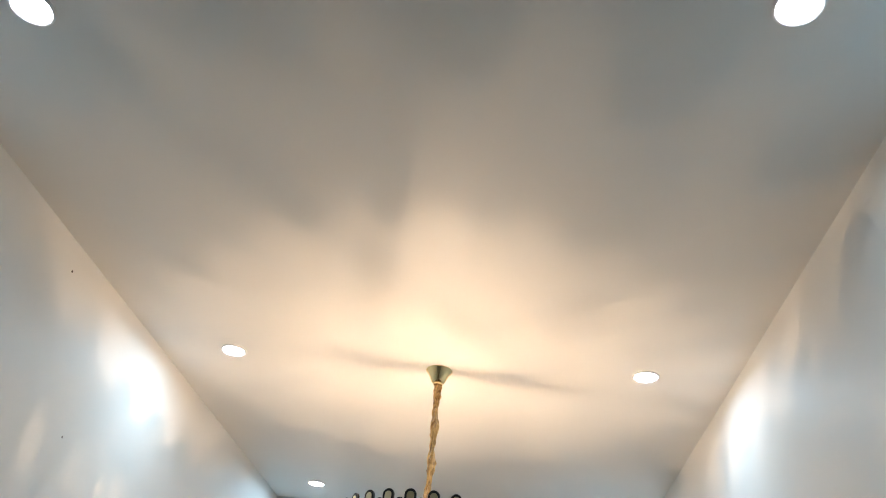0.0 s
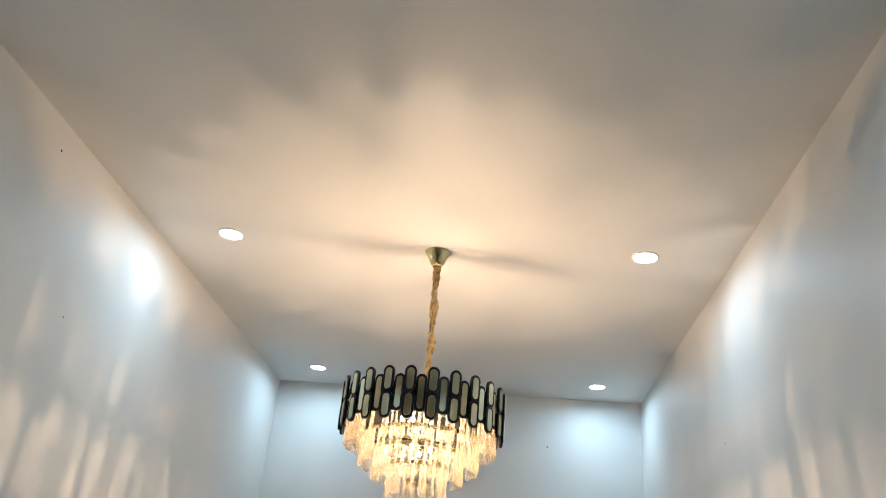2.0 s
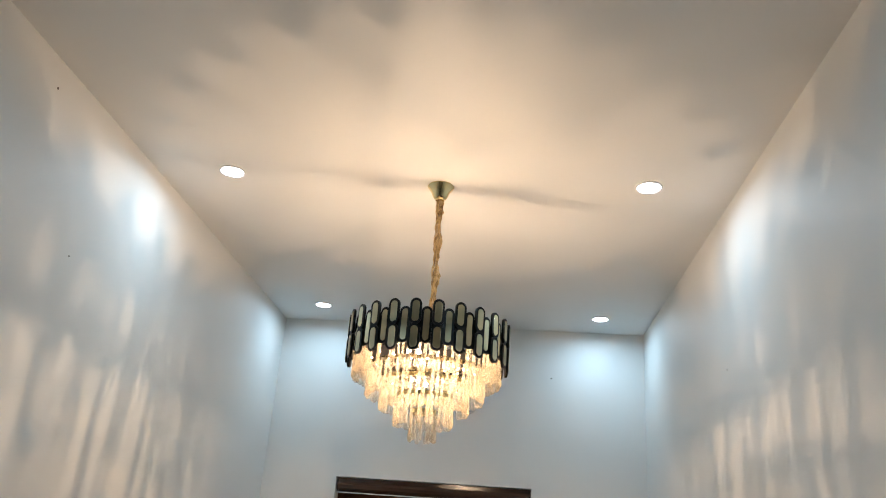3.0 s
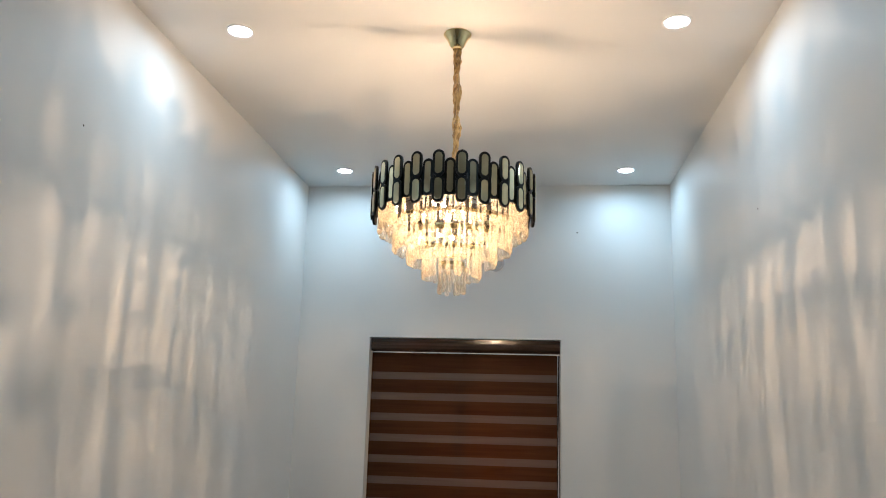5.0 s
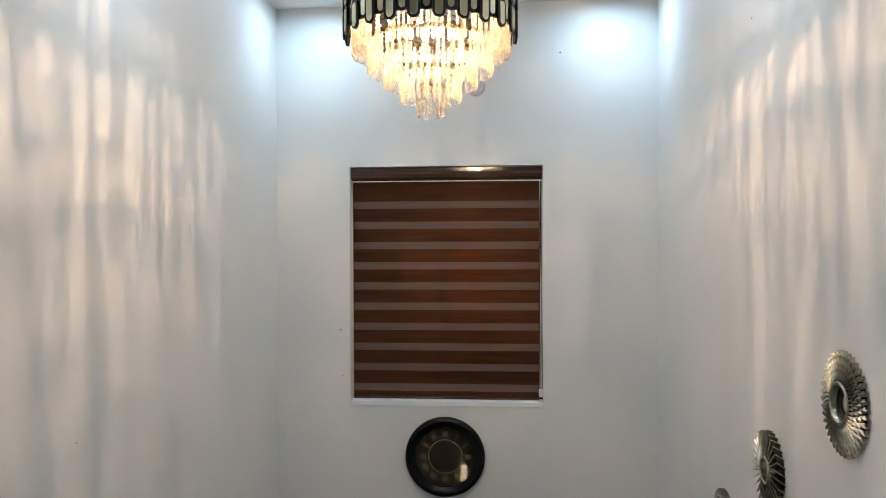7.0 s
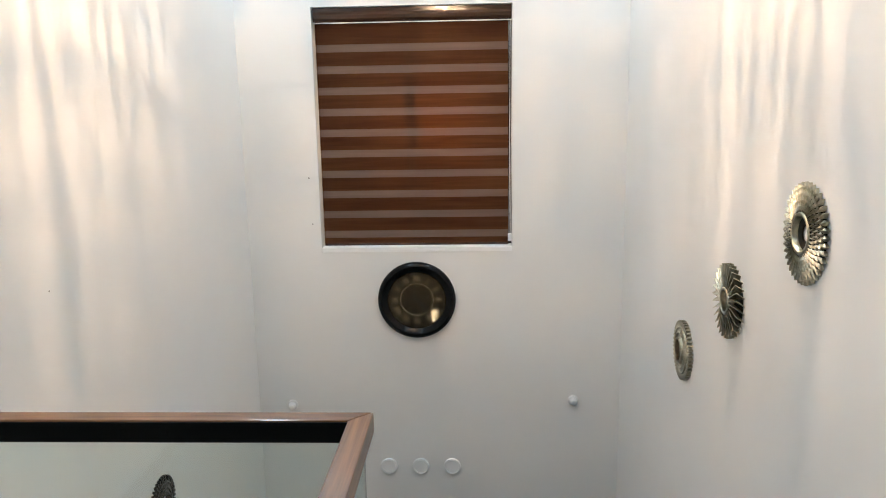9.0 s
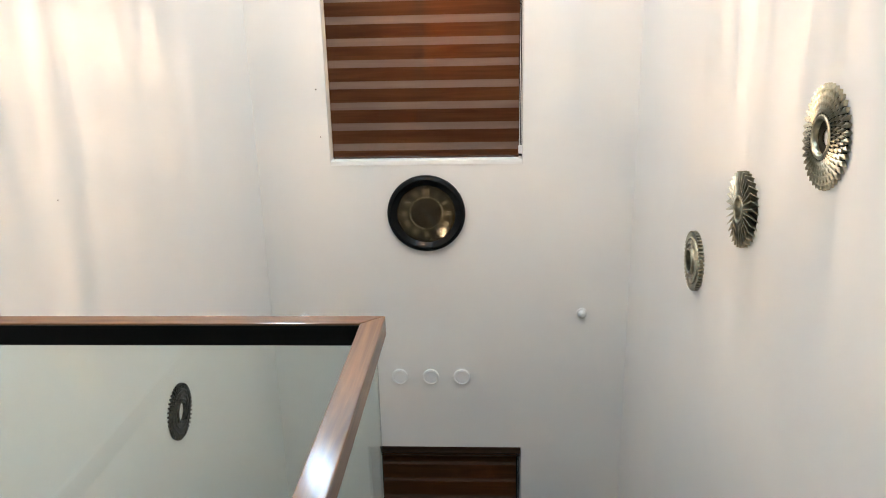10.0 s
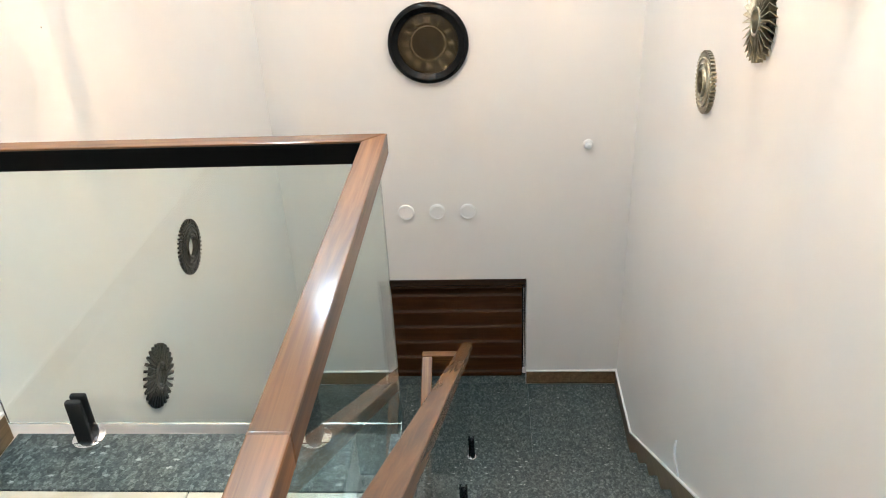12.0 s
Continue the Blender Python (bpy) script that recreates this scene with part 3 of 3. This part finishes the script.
def cog_gear(name_label, at, metal, count=28):
    """A dished disc with a fat hub ring and long slanting teeth."""
    g = thing("gear_ornament", name_label, "wall decor", at, group="gear wall ornaments")
    part("body", lathe([(0.0, 0.006), (0.040, 0.006), (0.044, 0.030), (0.058, 0.033), (0.066, 0.020), (0.086, 0.014), (0.094, 0.010), (0.098, 0.0), (0.0, 0.0)], 64), metal, g, "", True)
    part("hub", lathe([(0.036, 0.006), (0.036, 0.042), (0.041, 0.048), (0.050, 0.046), (0.055, 0.036), (0.056, 0.02), (0.036, 0.006)], 40), metal, g, "polished hub ring", True)
    tooth = bmesh.new()
    bar(tooth, Matrix(), 0.060, 0.137, 0.006, 0.0125, 0.0, 0.036, 0.22, 0.010)
    me = mesh_of("tooth", tooth, metal)
    for k in range(count):
        part("tooth", me, None, g, at=pose(0, 0, 0, 0, 0, 360 / count * k))
    return g


def toothed_gear(name_label, at, metal, count=44, hole=0.036, closed=False):
    g = thing("gear_ornament", name_label, "wall decor", at, group="gear wall ornaments")
    part("body", lathe([(hole + 0.009, 0.0), (hole + 0.009, 0.026), (max(hole + 0.012, 0.056), 0.031), (max(hole + 0.014, 0.062), 0.024), (0.072, 0.024), (0.077, 0.030), (0.084, 0.024), (0.094, 0.023), (0.1, 0.027), (0.107, 0.02), (0.112, 0.0), (hole + 0.009, 0.0)], 64), metal, g, "", True)
    part("hub", lathe([(hole, 0.0), (hole, 0.036), (hole + 0.005, 0.04), (hole + 0.011, 0.036), (hole + 0.013, 0.0), (hole, 0.0)], 40), metal, g, "polished hub ring", True)
    if closed:
        # added dark disc gives the hub hole its shade
        part("recess", lathe([(0.0, 0.006), (hole - 0.0005, 0.006), (hole - 0.0005, 0.0), (0.0, 0.0)], 40), SHADED_BRONZE, g, "dark disc in place of the shade in the hole")
    tooth = bmesh.new()
    bar(tooth, Matrix(), 0.098, 0.132, 0.0085, 0.0085, 0.0, 0.022, 0.1, 0.0)
    me = mesh_of("tooth", tooth, metal)
    for k in range(count):
        part("tooth", me, None, g, at=pose(0, 0, 0, 0, 0, 360 / count * k))
    return g


def on_right(y, z, depth=1.0):
    return Matrix.Translation((XR, y, z)) @ pose(0, 0, 0, 0, -90, 0) @ Matrix.Diagonal((1, 1, depth, 1))


def on_left(y, z, depth=1.0):
    return Matrix.Translation((XL, y, z)) @ pose(0, 0, 0, 0, 90, 0) @ Matrix.Diagonal((1, 1, depth, 1))


scaled_gear("champagne metal gear ornament with overlapping scales on the white wall", on_right(1.292, 1.254, 0.55), CHAMPAGNE)
bladed_gear("champagne metal gear ornament with thin radial blades on the white wall", on_right(1.866, 0.906, 0.75), CHAMPAGNE)
toothed_gear("champagne metal gear ornament with concentric rings on the white wall", on_right(2.440, 0.525, 0.9), CHAMPAGNE, 44, 0.046, True)
toothed_gear("dark pewter gear ornament with short teeth on the white wall", on_left(2.312, -0.16, 0.6), PEWTER, 40, 0.048)
cog_gear("dark pewter gear ornament with long slanting teeth on the white wall", on_left(1.736, -0.469, 0.5), PEWTER)


# ---- small wall fittings ----
def round_plate(at, r, label, shell=WHITE):
    p = thing("junction_cover", label, "wall plate", at, group="round wall plates")
    part("plate", lathe([(0.0, 0.014), (r * 0.78, 0.014), (r * 0.80, 0.008), (r * 0.85, 0.008), (r * 0.87, 0.017), (r * 0.97, 0.016), (r, 0.012), (r, 0.0), (0.0, 0.0)], 40), shell, p, "", True)
    return p


for x in (-0.218, -0.006, 0.203):
    round_plate(Matrix.Translation((x, YF, -0.779)) @ pose(0, 0, 0, 90, 0, 0), 0.055, "round white plastic cover plate on the wall")
round_plate(Matrix.Translation((0.194, YF, 2.652)) @ pose(0, 0, 0, 90, 0, 0), 0.057, "round pale grey cover plate high on the wall", GREY_PLASTIC)


def wall_knob(x, z):
    k = thing("wall_sensor", "small pale grey plastic wall sensor", "sensor", Matrix.Translation((x, YF, z)) @ pose(0, 0, 0, 90, 0, 0), group="wall sensors")
    part("base", lathe([(0.0, 0.012), (0.026, 0.012), (0.032, 0.008), (0.033, 0.0), (0.0, 0.0)], 28), SENSOR_SHELL, k, "", True)
    part("dome", lathe([(0.0, 0.05), (0.012, 0.048), (0.02, 0.04), (0.023, 0.026), (0.023, 0.012), (0.0, 0.012)], 28), SENSOR_SHELL, k, "", True)


wall_knob(0.993, -0.315)
wall_knob(-0.843, -0.346)


mark_mat = material("wall_mark", (0.12, 0.10, 0.09), 0.8)
for m, size in ((Matrix.Translation((0.707, YF, 2.85)) @ pose(0, 0, 0, 90, 0, 0), 0.005), (on_left(1.035, 3.067), 0.005), (on_left(1.33, 2.60), 0.004), (on_left(1.62, 1.02), 0.003),
                (on_left(1.2, 1.27), 0.004), (on_right(2.1, 2.52), 0.004), (Matrix.Translation((-0.66, YF, 1.15)) @ pose(0, 0, 0, 90, 0, 0), 0.005), (Matrix.Translation((-0.65, YF, 0.86)) @ pose(0, 0, 0, 90, 0, 0), 0.004)):
    tagged(part("wall_mark", lathe([(0.0, 0.0012), (size * 0.7, 0.001), (size, 0.0)], 10), mark_mat, at=m), "tiny dark nail mark in the white wall", "wall mark", "wall marks")
tape_mat = material("tape_film", (0.9, 0.9, 0.92), 0.2, 0.0, Transmission_Weight=0.3)
curl = [(2.172, 0.002, -1.24), (2.147, 0.012, -1.275), (2.12, 0.016, -1.31), (2.093, 0.006, -1.35), (2.066, 0.002, -1.385)]
bm = bmesh.new()
rows = [[bm.verts.new((XR - dx - 0.008 - dz, y + off, z + 0.3 * dz)) for dz, off in ((-0.006, 0.0), (0.006, 0.0), (0.006, 0.0008), (-0.006, 0.0008))] for y, dx, z in curl]
for a, b in zip(rows, rows[1:]):
    for k in range(4):
        bm.faces.new((a[k], a[(k + 1) % 4], b[(k + 1) % 4], b[k]))
bm.faces.new(rows[0])
bm.faces.new(rows[-1])
tagged(part("tape_scrap", bm, tape_mat), "curled scrap of clear tape on the wall above the stairs", "tape")


# ---- balustrades ----
RZ, RW, RH = 0.914, 0.054, 0.052       # handrail top, width and height
RX, RY = 0.104, 0.840                # centre lines of the upper rail
SLOPE = RISE / GOING
R2X = 0.208                          # centre line of the rail down the flight
END_Y = -0.36


def nosing(y):
    return ZL + RISE + (NOSE_Y - y) * SLOPE


def rail2(y):
    return -1.13 + (2.85 - y) * 0.635


def spigot(bm_parent, x, y, z, turn=0, size=(1, 1, 1)):
    p = part("spigot", box(-0.022, 0.022, -0.028, -0.009, 0.006, 0.155, 0.003), DARK_METAL, bm_parent, "dark polished glass clamp", at=pose(x, y, z, 0, 0, turn) @ Matrix.Diagonal((*size, 1)))
    part("back_jaw", box(-0.022, 0.022, 0.009, 0.026, 0.006, 0.155, 0.003), DARK_METAL, p)
    part("foot", box(-0.022, 0.022, -0.009, 0.009, 0.006, 0.045 if size[0] == 1 else 0.14), DARK_METAL, p)
    part("base_disc", lathe([(0.0, 0.009), (0.040, 0.009), (0.046, 0.006), (0.047, 0.0), (0.0, 0.0)], 32), CHROME, p, "chrome base disc", True)
    return p


def pane(parent, bm, glass=STAIR_GLASS):
    g = part("glass_panel", bm, glass, parent, "clear greenish glass panel")
    g.visible_shadow = False
    return g


b = thing("floor_balustrade", "frameless glass balustrade with varnished teak handrail on the upper floor", "balustrade", (0, 0, 0))
part("handrail", rounded(prism([(XL, RY - RW / 2 + 0.002), (RX - RW / 2, RY - RW / 2 + 0.002), (RX + RW / 2, RY + RW / 2 - 0.002), (XL, RY + RW / 2 - 0.002)], "z", RZ - RH, RZ), 0.004), WOOD_X, b, "varnished teak handrail")
JOINT_Y = -0.138
part("handrail", rounded(prism([(RX - RW / 2, JOINT_Y + 0.0002), (RX + RW / 2, JOINT_Y + 0.0002), (RX + RW / 2, RY + RW / 2 - 0.002), (RX - RW / 2, RY - RW / 2 + 0.002)], "z", RZ - RH, RZ), 0.003), WOOD_Y, b, "varnished teak handrail")
part("handrail", rounded(box(RX - RW / 2, RX + RW / 2, END_Y, JOINT_Y, RZ - RH, RZ), 0.003), WOOD_Y_PALE, b, "paler varnished teak length")
part("joint_filler", box(RX - RW / 2 + 0.0005, RX + RW / 2 - 0.0005, JOINT_Y - 0.005, JOINT_Y + 0.004, RZ - RH + 0.0005, RZ - 0.0005), WOOD_Y, b, "flush joint of the teak lengths")
# thin matte black strip along the handrail's side towards the floor
part("dark_facing", box(XL, RX - RW / 2 + 0.004, RY - RW / 2 - 0.002, RY - RW / 2 + 0.001, RZ - RH - 0.002, RZ - 0.004), BLACK, b, "matte black face of the handrail")
pane(b, box(XL + 0.02, RX + 0.006, RY - 0.006, RY + 0.006, 0.06, RZ - RH - 0.003), PANEL_GLASS)
pane(b, box(RX - 0.006, RX + 0.006, END_Y + 0.02, RY - 0.0075, 0.06, RZ - RH - 0.003))
for x in (-0.819, -0.155):
    spigot(b, x, RY, 0.0)
for y in (0.28, -0.2):
    spigot(b, RX, y, 0.0, 90)

f = thing("stair_balustrade", "sloping glass stair balustrade with varnished teak handrail", "balustrade", (0, 0, 0))
y0, y1 = END_Y, 2.99
part("handrail", rounded(prism([(y0, rail2(y0)), (y1, rail2(y1)), (y1, rail2(y1) - RH), (y0, rail2(y0) - RH)], "x", R2X - 0.03, R2X + 0.03), 0.004), WOOD_DOWN, f, "varnished teak handrail")
part("return_rail", rounded(box(RX + RW / 2 + 0.001, R2X - 0.031, END_Y, END_Y + 0.06, RZ - RH - 0.01, RZ - 0.01), 0.004), WOOD_X, f, "short teak return")
g0, g1 = -0.1, 2.93
pane(f, prism([(g0, rail2(g0) - RH - 0.003), (g1, rail2(g1) - RH - 0.003), (g1, nosing(g1) + 0.08), (g0, nosing(g0) + 0.08)], "x", R2X - 0.006, R2X + 0.006))
for k in (0, 4, 8):
    spigot(f, R2X + 0.01, NOSE_Y - k * GOING - 0.03, ZL + RISE * (k + 1), 90, (0.62, 0.55, 1.1))

h = thing("lower_balustrade", "teak handrail and glass beside the lower stair flight", "balustrade", (0, 0, 0))
LX, LY, LZ = -0.021, 2.825, -1.177
part("landing_rail", rounded(box(LX - 0.03, R2X - 0.031, LY - 0.025, LY + 0.025, LZ - RH, LZ), 0.004), WOOD_X, h, "short level teak rail")
part("handrail", rounded(prism([(LY - 0.026, LZ - 0.002), (LY - 2.3, LZ - 2.3 * SLOPE), (LY - 2.3, LZ - 2.3 * SLOPE - RH), (LY - 0.026, LZ - RH)], "x", LX - 0.03, LX + 0.03), 0.004), WOOD_UP, h, "varnished teak handrail")
pane(h, prism([(LY - 0.05, LZ - RH - 0.02), (LY - 2.2, LZ - 2.2 * SLOPE - RH - 0.004), (LY - 2.2, LZ - 2.2 * SLOPE - 0.68), (LY - 0.3, LZ - 0.3 * SLOPE - 0.68), (LY - 0.05, LZ - 0.74)], "x", LX - 0.006, LX + 0.006))


# ---- skirting ----
def skirt(name, bm_body, bm_cap):
    s2 = thing(name, "brown wood-look skirting with a thin white cap", "skirting", kind="structure")
    part("board", bm_body, SKIRT, s2)
    part("cap", bm_cap, CAP, s2, "white cap")


ST = 0.012
skirt("baseboard_landing", box(W2[1] + 0.004, XR - 0.001, YF - ST, YF - 0.0005, ZL, ZL + 0.112), box(W2[1] + 0.004, XR - 0.001, YF - ST - 0.002, YF - 0.0005, ZL + 0.1125, ZL + 0.122))
skirt("baseboard_landing_left", box(XL + 0.001, W2[0] - 0.004, YF - ST, YF - 0.0005, ZL, ZL + 0.112), box(XL + 0.001, W2[0] - 0.004, YF - ST - 0.002, YF - 0.0005, ZL + 0.1125, ZL + 0.122))
kink = 3.22


def slope_top(y):
    return ZL + 0.119 + max(0.0, kink - y) * 0.641


ys, ye = YF - ST - 0.003, TOP_Y - 0.1
top = [(ys, slope_top(ys)), (kink, slope_top(kink)), (ye, slope_top(ye))]
body = [(a, z - 0.010) for a, z in top] + [(ye, -0.4), (NOSE_Y - 0.3, ZL - 0.02), (ys, ZL - 0.02)]
skirt("baseboard_stairs", prism(body, "x", XR - ST, XR - 0.0005), prism(top + [(a, z - 0.0095) for a, z in top[::-1]], "x", XR - ST - 0.002, XR - 0.0005))
skirt("baseboard_upper", box(XL + 0.0005, XL + ST, YB + 0.01, EDGE_Y - 0.02, 0.0, 0.09), box(XL + 0.0005, XL + ST + 0.002, YB + 0.01, EDGE_Y - 0.02, 0.0905, 0.1))


# ---- stairs ----
def flight(name, x0, x1, steps, label):
    """steps: for each tread its nosing y, its back y and its height."""
    s2 = thing(name, label, "stairs", kind="structure")
    for nose, back, z in steps:
        d = 1 if back > nose else -1
        a, c2 = sorted((nose + d * -0.018, back))
        part("tread", box(x0, x1, a, c2, z - 0.022, z, 0.003, 1), GRANITE, s2)
        a, c2 = sorted((nose, nose + d * 0.018))
        part("riser", box(x0, x1, a, c2, z - RISE + 0.0005, z - 0.0225), GRANITE, s2)
    return s2


up = [(NOSE_Y - k * GOING, NOSE_Y - (k + 1) * GOING, ZL + RISE * (k + 1)) for k in range(12)]
s_up = flight("stairs_upper", EDGE_X + 0.002, XR - ST - 0.001, up, "flight of blue-grey granite steps up to the landing above")
part("waist_slab", prism([(NOSE_Y - 0.02, ZL - 0.05), (TOP_Y + 0.02, -0.22), (TOP_Y + 0.02, -0.4), (NOSE_Y - 0.02, ZL - 0.2)], "x", EDGE_X + 0.004, XR - 0.02), CEILING, s_up, "white plastered soffit")
down = [(NOSE_Y - (k + 1) * GOING, NOSE_Y - k * GOING, ZL - RISE * (k + 1)) for k in range(12)]
s_dn = flight("stairs_lower", XL + 0.001, -0.02, down, "flight of blue-grey granite steps going down")


# ---- paving ----
for x0, x1 in ((XL + 0.001, -0.30), (-0.2985, 0.62), (0.6215, XR - ST - 0.001)):
    part("granite_slab", box(x0, x1, NOSE_Y - 0.0, YF - ST - 0.003, ZL - 0.022, ZL, 0.0015, 1), GRANITE, landing)
for x0, x1 in ((XL + ST + 0.001, -0.25), (-0.2485, EDGE_X)):
    part("granite_slab", box(x0, x1, 0.640, EDGE_Y, -0.02, 0.0, 0.002, 1), GRANITE, upper)
tile = 0.6
for j in range(10):
    ya, yb = 0.638 - (j + 1) * tile, 0.638 - j * tile - 0.002
    ya = max(ya, YB + 0.01)
    for k in range(4):
        xa, xb = XL + ST + 0.001 + k * tile, XL + ST + 0.001 + (k + 1) * tile - 0.002
        xb = min(xb, XR - 0.002 if yb < TOP_Y else EDGE_X)
        top_y = yb if (yb < TOP_Y or xb <= EDGE_X) else TOP_Y
        if xb - xa > 0.05 and top_y - ya > 0.05:
            part("floor_tile", box(xa, xb, ya, top_y, -0.018, 0.0, 0.0015, 1), TILE, upper)
